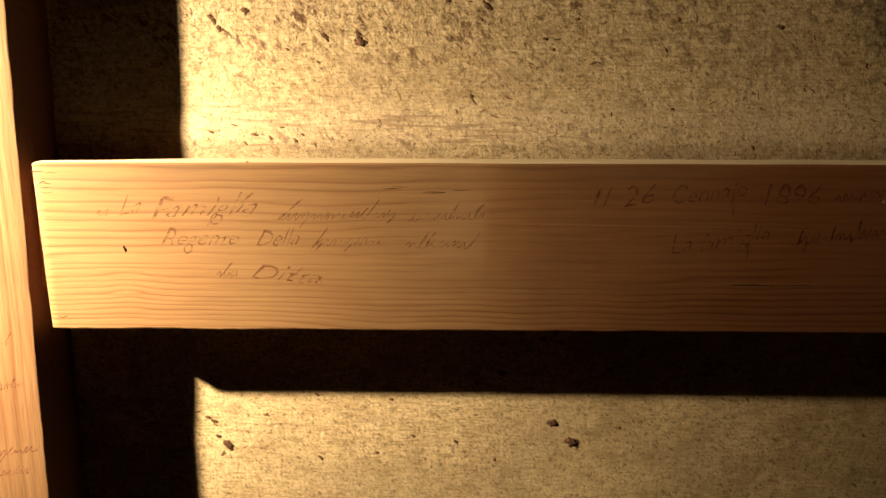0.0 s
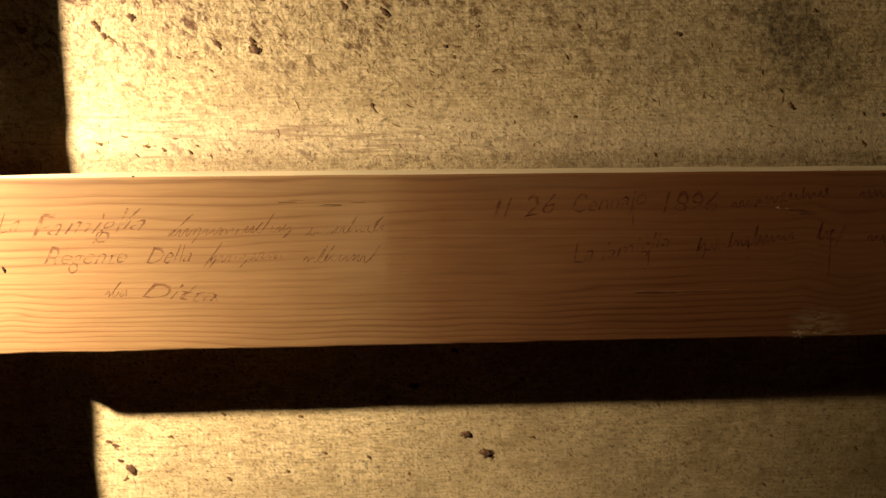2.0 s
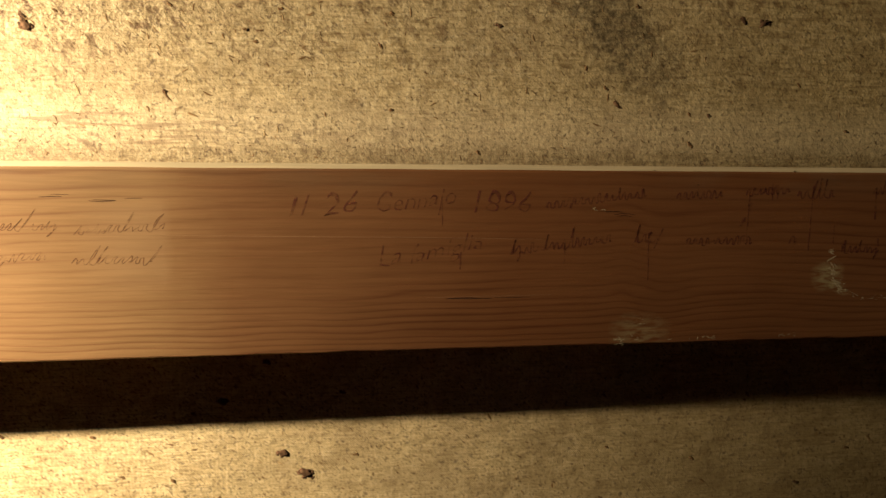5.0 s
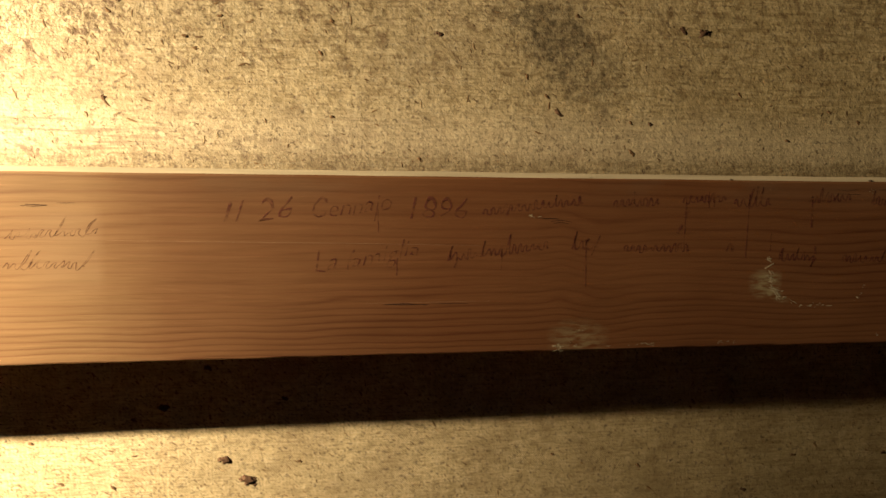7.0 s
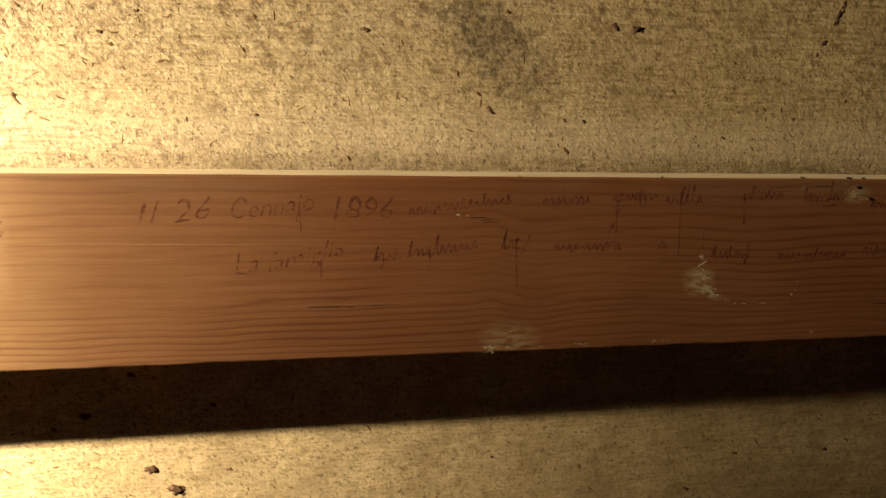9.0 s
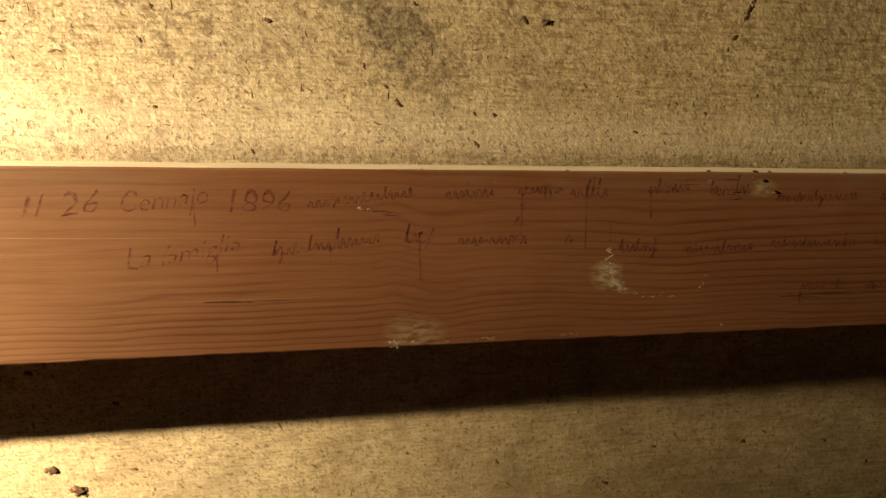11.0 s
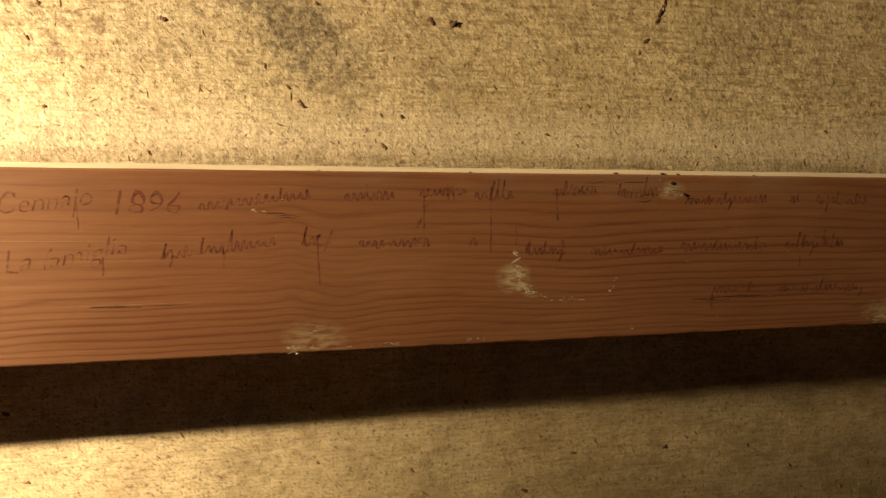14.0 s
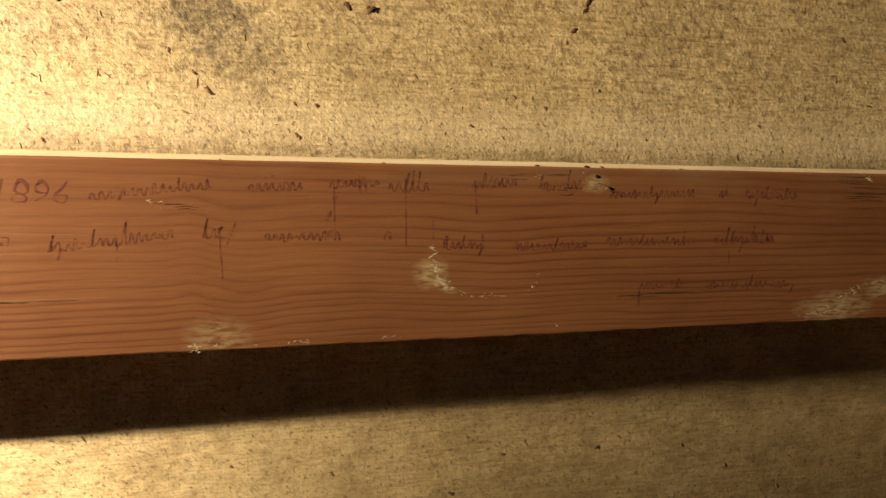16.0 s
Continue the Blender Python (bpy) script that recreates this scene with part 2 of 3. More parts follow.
    col = n.mix(n.math("MULTIPLY", n.ramp(drawn, (0.54, 0.0), (0.64, 0.55)), n.math("ADD", n.math("MULTIPLY", right, 0.7), 0.2)), col, (0.29, 0.20, 0.09))
    col = n.mix(n.math("MULTIPLY", n.ramp(drawn, (0.36, 0.40), (0.44, 0.0)), right), col, (0.92, 0.80, 0.52))
    # husks and slantwise dark flecks, the slubs' cast shadows put into the colour
    husk = n.noise(n.slanted(260, 820), 1.0, 3.0, 0.6)
    col = n.mix(n.ramp(n.math("SUBTRACT", husk, n.math("MULTIPLY", over, 0.022)), (0.578, 0.0), (0.638, 0.80)), col, (0.17, 0.105, 0.040))
    # brown grime smeared slantwise, thickest in the upper corner
    corner = n.math("MULTIPLY", n.ramp(z, (0.606, 0.0), (0.609, 0.85), (0.616, 0.85), (0.624, 0.15), (0.642, 0.45), (0.668, 1.0)), n.ramp(x, (0.0, 1.0), (0.20, 0.45)))
    smear = n.noise(n.slanted(85, 190), 1.0, 6.0, 0.78, 0.5)
    smear = n.ramp(n.math("ADD", smear, n.math("MULTIPLY", n.math("SUBTRACT", blotch, 0.5), 0.5)), (0.53, 0.0), (0.64, 1.0))
    col = n.mix(n.math("MULTIPLY", smear, corner), col, (0.13, 0.058, 0.020))
    wisp = n.noise(n.slanted(120, 480), 1.0, 4.0, 0.7)
    col = n.mix(n.math("MULTIPLY", n.ramp(wisp, (0.58, 0.0), (0.66, 0.70)), n.ramp(z, (0.58, 0.25), (0.65, 0.9))), col, (0.17, 0.085, 0.033))
    # level creases coloured brown, close over the bar
    crease = n.noise(n.coords(28, 28, 420), 1.0, 3.0, 0.6)
    crease = n.math("MULTIPLY", n.ramp(crease, (0.55, 0.0), (0.63, 0.85)), n.math("MULTIPLY", n.ramp(z, (0.606, 0.0), (0.610, 1.0), (0.626, 1.0), (0.634, 0.0)), n.ramp(x, (0.02, 1.0), (0.12, 0.3))))
    col = n.mix(crease, col, (0.27, 0.16, 0.07))
    # dark smudge
    smudge = n.math("MAXIMUM", spot(n, x, z, 0.231, 0.669, 0.036, 0.024, wob, -50.0), n.math("MULTIPLY", spot(n, x, z, 0.245, 0.653, 0.034, 0.022, wob, -40.0), 0.7))
    col = n.mix(n.math("MULTIPLY", smudge, n.ramp(n.math("ADD", n.math("MULTIPLY", grainy, 0.5), n.math("MULTIPLY", mott, 0.5)), (0.38, 0.95), (0.58, 0.30))), col, (0.125, 0.100, 0.058))
    # bright band painted as a paler strip, and grimy line just over the bar
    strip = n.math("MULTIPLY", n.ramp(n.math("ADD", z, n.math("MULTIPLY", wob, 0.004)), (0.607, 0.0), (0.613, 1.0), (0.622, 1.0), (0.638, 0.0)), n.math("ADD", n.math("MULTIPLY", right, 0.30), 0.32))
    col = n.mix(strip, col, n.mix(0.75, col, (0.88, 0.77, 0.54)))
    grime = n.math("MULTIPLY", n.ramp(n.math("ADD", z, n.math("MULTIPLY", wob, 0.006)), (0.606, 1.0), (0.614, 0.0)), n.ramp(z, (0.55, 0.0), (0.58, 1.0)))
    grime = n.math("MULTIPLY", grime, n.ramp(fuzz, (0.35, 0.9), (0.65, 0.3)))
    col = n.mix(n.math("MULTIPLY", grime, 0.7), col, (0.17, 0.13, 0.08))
    # lower cloth darkened towards the right, the weaker light put into its colour
    low_shade = n.math("MULTIPLY", n.ramp(z, (0.495, 1.0), (0.530, 0.0)), n.ramp(x, (0.05, 0.0), (0.30, 1.0)))
    low_shade = n.math("MULTIPLY", low_shade, n.ramp(blotch, (0.30, 0.60), (0.70, 0.30)))
    col = n.mix(low_shade, col, (0.30, 0.225, 0.105))
    # yellower tint towards the right, painting how the dimmer light looks there
    col = n.mix(n.math("MULTIPLY", right, n.ramp(big, (0.3, 0.9), (0.7, 0.6))), col, (1.0, 0.97, 0.82), "MULTIPLY")
    # fine specks in the cloth
    speck = n.ramp(n.noise(n.coords(520, 520, 520), 1.0, 2.0, 0.6, 0.6), (0.60, 0.0), (0.67, 0.65))
    col = n.mix(speck, col, (0.13, 0.085, 0.05))
    # crusted, creased size in the upper corner beside the stile
    crust = n.math("MULTIPLY", n.ramp(z, (0.635, 0.0), (0.665, 1.0)), n.ramp(x, (-0.02, 1.0), (0.12, 0.15)))
    ridge = n.noise(n.coords(260, 260, 330), 1.0, 4.0, 0.65, 0.3)
    crust = n.math("MULTIPLY", crust, ridge)
    h = n.math("ADD", n.math("MULTIPLY", check, n.math("SUBTRACT", 0.8, n.math("MULTIPLY", over, 0.68))), n.math("ADD", n.math("MULTIPLY", thick_h, 1.2), n.math("ADD", n.math("MULTIPLY", thick_v, 0.35), n.math("ADD", n.math("MULTIPLY", fuzz, 1.0), n.math("MULTIPLY", grainy, 0.9)))))
    nrm = n.bump(h, 0.00007, 1.0)
    nrm = n.bump(n.math("ADD", n.math("MULTIPLY", husk, 0.3), n.math("MULTIPLY", wisp, over)), 0.0003, 0.6, nrm)
    nrm = n.bump(crust, 0.0012, 0.7, nrm)
    nrm = n.bump(n.noise(n.coords(240, 240, 240), 1.0, 4.0, 0.65), 0.0005, 0.6, nrm)
    return n.finish(col, 0.62, nrm, 0.45)


def plain(name, color, rough=0.8, var=0.25, scale=300.0, bump=0.0004, specular=0.3):
    n = Nodes(name)
    g = n.noise(n.coords(scale, scale, scale), 1.0, 4.0)
    col = n.mix(n.ramp(g, (0.3, 0.0), (0.7, 1.0)), tuple(c * (1 - var) for c in color), tuple(min(1, c * (1 + var)) for c in color))
    return n.finish(col, rough, n.bump(g, bump, 0.6), specular)


def husks():
    """Bits of husk and dust: each one its own brown, from nearly black to straw."""
    n = Nodes("husk_flecks")
    bit = n.t.nodes.new("ShaderNodeNewGeometry").outputs["Random Per Island"]
    col = n.ramp(bit, (0.0, (0.16, 0.095, 0.042)), (0.45, (0.26, 0.16, 0.070)), (0.8, (0.36, 0.24, 0.11)), (1.0, (0.62, 0.47, 0.25)))
    return n.finish(col, 0.8, None, 0.2)


def ink_material(name, a, b):
    n = Nodes(name)
    g = n.noise(n.coords(400, 400, 900), 1.0, 3.0)
    col = n.mix(n.ramp(g, (0.35, 0.0), (0.65, 1.0)), a, b)
    edge = n.t.nodes.new("ShaderNodeAttribute")
    edge.attribute_name = "thinning"
    worn = n.ramp(n.noise(n.coords(230, 230, 330), 1.0, 4.0, 0.65), (0.38, 0.08), (0.60, 0.70))
    n.set(n.bsdf.inputs["Alpha"], n.math("MULTIPLY", worn, n.math("SUBTRACT", 1.0, edge.outputs["Fac"])))
    return n.finish(col, 0.7, None, 0.2)


WOOD, STILE, END = crossbar_wood(), stile_wood(), sawn_wood("sawn_end_grain", (0.50, 0.30, 0.16))
TENON = sawn_wood("tenon_wood", (0.30, 0.13, 0.07))
LINEN = linen()
INK = ink_material("brown_ink", (0.17, 0.046, 0.036), (0.28, 0.088, 0.058))
FADED = ink_material("faded_ink", (0.20, 0.078, 0.038), (0.36, 0.175, 0.090))
LIT_EDGE = sawn_wood("pale_lit_edge", (0.86, 0.74, 0.48))
DIRT = plain("dried_dirt", (0.130, 0.076, 0.043), 0.9, 0.45, 900.0, 0.0004, 0.1)
FLECK = husks()
HUSK = plain("brown_specks", (0.20, 0.120, 0.056), 0.9, 0.4, 900.0, 0.0003, 0.1)
PLASTER = plain("plaster_residue", (0.66, 0.56, 0.35), 0.7, 0.15, 900.0, 0.0003)
SPLIT = plain("dark_split", (0.055, 0.026, 0.016), 0.9, 0.4, 900.0, 0.0002)
LOW_BOUNCE = plain("low_bounce_back", (0.040, 0.024, 0.017), 0.95, 0.35, 200.0, 0.0004, 0.1)
SHADED_SIDE = sawn_wood("shaded_side_wood", (0.15, 0.065, 0.040))
WALL = plain("dim_plaster", (0.240, 0.215, 0.235), 0.9, 0.12, 8.0, 0.004)
FLOOR = plain("dark_boards", (0.165, 0.130, 0.115), 0.6, 0.3, 14.0, 0.002)

# ---- helpers for meshes ----


def part(name, data, material, parent=None, label=""):
    """Links a bmesh, or vertices and faces, as one mesh object under a thing or a part."""
    me = bpy.data.meshes.new(name)
    if isinstance(data, tuple):
        me.from_pydata(data[0], [], data[1])
    else:
        data.to_mesh(me)
        data.free()
    me.materials.append(material)
    ob = new(name, me)
    if parent is not None:
        ob.parent = parent
    if label:
        ob["label"] = label
    return ob


def smooth(ob):
    for p in ob.data.polygons:
        p.use_smooth = True
    return ob


def box(x0, x1, y0, y1, z0, z1, bevel=0.0, segs=2):
    bm = bmesh.new()
    bmesh.ops.create_cube(bm, size=1.0, matrix=Matrix.LocRotScale(((x0 + x1) / 2, (y0 + y1) / 2, (z0 + z1) / 2), None, (x1 - x0, y1 - y0, z1 - z0)))
    if bevel:
        bmesh.ops.bevel(bm, geom=bm.edges[:], offset=bevel, segments=segs, affect="EDGES")
    return bm


def wave(a, b=0.0, c=0.0):
    return noise.noise(Vector((a, b, c)))


def swept_bar(stations, section, closed_ends=True):
    """A bar along one axis: section(s) gives the ring of points at station s."""
    verts, faces, k = [], [], None
    for s in stations:
        ring = section(s)
        k = len(ring)
        verts += ring
    m = len(stations)
    for i in range(m - 1):
        for j in range(k):
            faces.append((i * k + j, i * k + (j + 1) % k, (i + 1) * k + (j + 1) % k, (i + 1) * k + j))
    if closed_ends:
        faces.append(tuple(reversed(range(k))))
        faces.append(tuple((m - 1) * k + j for j in range(k)))
    return verts, faces


FACE, CANVAS, BACK = 0.307, 0.340, 0.3365
BAR_LEFT, BAR_RIGHT = -0.1705, 0.7440
LEAN_TAN = 0.0285          # the stile is a little out of plumb


def bar_low(x):
    return 0.5240 + 0.0055 * (x + 0.17) - 0.0010 * max(0.0, 1 - (x + 0.17) / 0.3) + 0.0003 * wave(x * 30, 3.1) + 0.00022 * wave(x * 160, 9.7)


def bar_high(x):
    return 0.6025 + 0.0030 * (x + 0.17) + 0.0002 * wave(x * 25, 5.2)


def stile_edge(z):
    """The inner edge of the stile at height z."""
    return -0.1778 + LEAN_TAN * (z - 0.603)


# ---- the room ----
def room():
    for name, b, m, lab, cat in (
        ("floor", box(-1.6, 2.2, -2.0, 0.50, -0.06, 0.0), FLOOR, "dark wooden floor in a dim room", "floor"),
        ("wall_north", box(-1.6, 2.2, 0.372, 0.50, 0.004, 2.5), WALL, "dim plaster wall behind the leaning canvas", "wall"),
        ("wall_south", box(-1.6, 2.2, -2.12, -2.0, -0.06, 2.5), WALL, "dim plaster wall in shadow", "wall"),
        ("wall_west", box(-1.72, -1.6, -2.12, 0.50, -0.06, 2.5), WALL, "dim plaster wall in shadow", "wall"),
        ("wall_east", box(2.2, 2.32, -2.12, 0.50, -0.06, 2.5), WALL, "dim plaster wall in shadow", "wall"),
        ("ceiling", box(-1.72, 2.32, -2.12, 0.50, 2.5, 2.6), WALL, "dim plaster ceiling", "ceiling"),
    ):
        tagged(part(name, b, m), lab, cat, kind="structure")


room()

# ---- the stretched canvas, seen from behind ----
painting = tagged(new("painting"), "back of old stretched linen on a pine stretcher with crossbar", "painting")

HEIGHT, OUT_L, OUT_R = 1.13, -0.256, 0.822


def canvas_y(x, z):
    """How deep the slack cloth lies at a place: it swells a little just over the crossbar."""
    inner = min(1.0, max(0.0, min(x - OUT_L - 0.07, OUT_R - 0.07 - x, z - 0.08, HEIGHT - 0.08 - z) / 0.05))
    sag = 0.0007 * wave(x * 9, z * 7, 1.3) + 0.0004 * wave(x * 22, z * 30, 4.0)
    return CANVAS + inner * (sag - 0.0006 * math.exp(-((z - 0.617) / 0.008) ** 2))


def canvas_cloth():
    nx, nz = 260, 300
    verts, faces = [], []
    for j in range(nz + 1):
        z = 0.004 + (HEIGHT - 0.008) * j / nz
        for i in range(nx + 1):
            x = OUT_L + 0.002 + (OUT_R - OUT_L - 0.004) * i / nx
            verts.append((x, canvas_y(x, z), z))
    w = nx + 1
    for j in range(nz):
        for i in range(nx):
            faces.append((j * w + i, j * w + i + 1, (j + 1) * w + i + 1, (j + 1) * w + i))
    n0 = len(verts)
    verts += [(x, 0.3445, z) for x, y, z in verts[:n0]]
    faces += [tuple(n0 + v for v in reversed(f)) for f in faces[: nx * nz]]
    rim = [i for i in range(w)] + [j * w + nx for j in range(1, nz + 1)] + [nz * w + i for i in range(nx - 1, -1, -1)] + [j * w for j in range(nz - 1, 0, -1)]
    for a, b in zip(rim, rim[1:] + rim[:1]):
        faces.append((b, a, n0 + a, n0 + b))
    return verts, faces


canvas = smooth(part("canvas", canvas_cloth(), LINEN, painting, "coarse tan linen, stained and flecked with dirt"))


def crossbar_mesh():
    """The crossbar: slightly wavy rounded edges, a sloping top and a ragged sawn left end."""
    xs = [BAR_LEFT + 0.0008 * k for k in range(6)] + [BAR_LEFT + 0.005 + (BAR_RIGHT - BAR_LEFT - 0.005) * (k + 1) / 320 for k in range(320)]

    def section(x):
        lo, hi = bar_low(x), bar_high(x)
        e = 0.0007 + 0.0004 * wave(x * 60, 2.2)
        f = FACE
        c = min(1.0, 0.30 + 0.70 * (x - BAR_LEFT) / 0.09) + 0.06 * wave(x * 33, 6.1)
        ring = [(f + 0.0027, hi + 0.0021 * c), (f + 0.0004, hi + 0.0002), (f, hi - e)]
        ring += [(f, hi - e - (hi - lo - 2 * e) * t / 64) for t in range(1, 64)]
        ring += [(f, lo + e), (f + e * 0.3, lo + e * 0.3), (f + e, lo), (BACK, lo + 0.0005), (BACK, hi - 0.0200), (f + 0.0085, hi - 0.0120), (f + 0.0060, hi + 0.0006 * c)]
        if x < BAR_LEFT + 0.0041:
            k = (BAR_LEFT + 0.0041 - x) / 0.0041
            return [(x - 0.0015 * (z - lo) / (hi - lo) + k * (0.0004 * wave(y * 500, z * 420) + 0.0006 * wave(y * 700, z * 800)), y + k * k * (0.0005 if y < FACE + 0.003 else 0), z - k * 0.0006 * (1 if z > hi - 0.003 else 0)) for y, z in ring]
        square = 0.0015 * max(0.0, 1 - (x - BAR_LEFT) / 0.03)      # the end is sawn a little off square
        return [(x - square * (z - lo) / (hi - lo), y, z) for y, z in ring]

    return swept_bar(xs, section)


crossbar = part("crossbar", crossbar_mesh(), WOOD, painting, "pine crossbar with faded brown ink handwriting and plaster knocks")
smooth(crossbar)
crossbar.data.set_sharp_from_angle(angle=radians(20))
# top edge painted paler, the lamp's brightness on it put into the colour
crossbar.data.materials.append(LIT_EDGE)
# back slopes painted nearly black so they bounce little light onto the linen
crossbar.data.materials.append(LOW_BOUNCE)
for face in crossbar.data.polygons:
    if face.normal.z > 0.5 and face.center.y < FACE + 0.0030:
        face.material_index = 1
    elif face.normal.z > 0.2 and face.center.y > FACE + 0.0030:
        face.material_index = 2


def stile_mesh(edge, outer, sign):
    zs = [0.0 + HEIGHT * k / 240 for k in range(241)]

    def section(z):
        e = 0.0009 + 0.0006 * wave(z * 45, 7.0 * sign)
        xi = edge(z) + 0.0004 * wave(z * 40, 1.7 * sign) + 0.0002 * wave(z * 170, 4.4 * sign)
        pts = [(xi - sign * e, FACE), (xi - sign * e * 0.3, FACE + e * 0.3), (xi, FACE + e), (xi, BACK), (outer, BACK), (outer, FACE + 0.001), (outer + sign * 0.001, FACE)]
        ring = [(x, y, z) for x, y in pts]
        return ring if sign > 0 else list(reversed(ring))

    return swept_bar(zs, section)


stile = smooth(part("stile", stile_mesh(stile_edge, OUT_L, 1), STILE, painting, "pine side bar of the stretcher with ink scrawl"))
stile.data.set_sharp_from_angle(angle=radians(35))
# inner face painted dark, the shade it lies in put into its colour
stile.data.materials.append(SHADED_SIDE)
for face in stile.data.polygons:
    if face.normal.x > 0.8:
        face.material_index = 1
right = smooth(part("stile", stile_mesh(lambda z: 0.7460, OUT_R, -1), STILE, painting))
right.data.set_sharp_from_angle(angle=radians(35))
for z0, z1 in ((0.0, 0.078), (HEIGHT - 0.078, HEIGHT)):
    part("rail", box(-0.150, 0.744, FACE, BACK, z0, z1, 0.0012), WOOD, painting)
part("tenon", box(-0.1985, BAR_LEFT + 0.004, 0.317, 0.327, 0.541, 0.588), TENON, crossbar, "dark tenon bridging the gap to the side bar")

# ---- ink on the crossbar and the stile ----
SKIN = FACE - 0.00005


def stroke_quad(pts, width):
    """A thin flat bar that follows two or more points on the wood, proud of it by a hair."""
    bm = bmesh.new()
    top = []
    for i, (x, z) in enumerate(pts):
        a, b = pts[max(0, i - 1)], pts[min(len(pts) - 1, i + 1)]
        d = Vector((b[0] - a[0], b[1] - a[1])).normalized()
        w = width * (0.4 if i in (0, len(pts) - 1) else 0.55 + 0.9 * abs(wave(i * 0.37, x * 190))) / 2
        top.append([bm.verts.new((x + s * d.y * w, y, z - s * d.x * w)) for s, y in ((1, SKIN), (-1, SKIN), (-1, FACE + 0.0004), (1, FACE + 0.0004))])
    for a, b in zip(top, top[1:]):
        for k in range(4):
            bm.faces.new((a[k], a[(k + 1) % 4], b[(k + 1) % 4], b[k]))
    bm.faces.new(top[0])
    bm.faces.new(list(reversed(top[-1])))
    bmesh.ops.recalc_face_normals(bm, faces=bm.faces[:])
    return bm


def ink_ribbon(pts, width):
    """A flat ink line that thins out towards both of its edges, where it soaked into the wood."""
    bm = bmesh.new()
    thin = bm.verts.layers.float.new("thinning")
    rows = []
    for i, (x, z) in enumerate(pts):
        a, b = pts[max(0, i - 1)], pts[min(len(pts) - 1, i + 1)]
        d = Vector((b[0] - a[0], b[1] - a[1])).normalized()
        w = width * (0.55 + 0.9 * abs(wave(i * 0.37, x * 190))) / 2
        row = [bm.verts.new((x + s * d.y * w, SKIN, z - s * d.x * w)) for s in (1.0, 0.25, -0.25, -1.0)]
        row[0][thin] = row[3][thin] = 1.0
        rows.append(row)
    for a, b in zip(rows, rows[1:]):
        for k in range(3):
            bm.faces.new((a[k], b[k], b[k + 1], a[k + 1]))
    return bm


def merge(meshes):
    out = bmesh.new()
    for bm in meshes:
        me = bpy.data.meshes.new("tmp")
        bm.to_mesh(me)
        bm.free()
        out.from_mesh(me)
        bpy.data.meshes.remove(me)
    return out


def word_bars(rng, x0, z0, x1, z1, parent, height=0.0042, width=0.0003, tall=0.14, low=0.06, lean=0.2, material=None):
    """A word that cannot be read: slim slanting bars of its length, height and colour."""
    count = max(1, round((x1 - x0) / 0.0028))
    step = (x1 - x0) / count
    knots = []
    for k in range(count):
        t = (k + rng.uniform(-0.15, 0.15)) / count
        x, z = x0 + (x1 - x0) * t, z0 + (z1 - z0) * t
        h = height * rng.uniform(0.45, 0.85)
        r = rng.random()
        if r < tall:
            rel = [(0.0, 0.0), (0.25, h * 1.3), (0.42, h * 2.5), (0.30, h * 1.2), (0.45, 0.05 * h)]
        elif r < tall + low:
            rel = [(0.0, h * 0.8), (0.35, h), (0.40, -h * 0.4), (0.20, -h * 1.6), (0.60, h * 0.1)]
        else:
            rel = [(0.0, 0.0), (0.10, h * 0.8), (0.38, h), (0.52, h * 0.4), (0.60, 0.0)]
        knots += [(x + u * step + lean * v + rng.gauss(0, 0.00022), z + v + rng.gauss(0, 0.00035)) for u, v in rel]
    knots.append((x1, z1 + height * 0.25))
    path = []
    for k in range(len(knots) - 1):
        a, b, c, d = (Vector(knots[min(max(i, 0), len(knots) - 1)]) for i in (k - 1, k, k + 1, k + 2))
        for u in (0.0, 0.34, 0.67):
            q = 0.5 * (2 * b + (c - a) * u + (2 * a - 5 * b + 4 * c - d) * u * u + (3 * b - a - 3 * c + d) * u ** 3)
            path.append((q.x, q.y))
    part("writing", ink_ribbon(path, width * 2.1), material or INK, parent)


def lettering(words, x0, z0, x1, z1, parent, height, lean=0.2, material=None):
    """Words that can be read, slanted, thin and a little uneven."""
    cu = bpy.data.curves.new("lettering", "FONT")
    cu.body, cu.size, cu.shear, cu.extrude, cu.offset, cu.resolution_u = words, 1.0, lean, 0.0, -0.016, 3
    ob = bpy.data.objects.new("lettering", cu)
    scene.collection.objects.link(ob)
    bpy.context.view_layer.update()
    me = bpy.data.meshes.new_from_object(ob.evaluated_get(bpy.context.evaluated_depsgraph_get()))
    bpy.data.objects.remove(ob)
    lo, hi = min(v.co.x for v in me.vertices), max(v.co.x for v in me.vertices)
    for v in me.vertices:
        u, y = (v.co.x - lo) / (hi - lo), v.co.y
        # a quick hand: small round letters, long strokes over and under the line
        w = (1.5 * y if y < 0 else 0.76 * y if y < 0.54 else 0.41 + 2.0 * (y - 0.54)) * height / 0.75
        w += 0.10 * height * wave(u * 2.1 * len(words), len(words) * 3.7)
        x, z = x0 + (x1 - x0) * u, z0 + (z1 - z0) * u + w
        v.co = (x + 0.0006 * wave(x * 210, z * 260) + 0.0003 * wave(x * 600, z * 600), SKIN, z + 0.0007 * wave(x * 260, z * 200, 3.3))
    bm = bmesh.new()
    bm.from_mesh(me)
    bmesh.ops.recalc_face_normals(bm, faces=bm.faces[:])
    part("writing", bm, material or INK, parent)


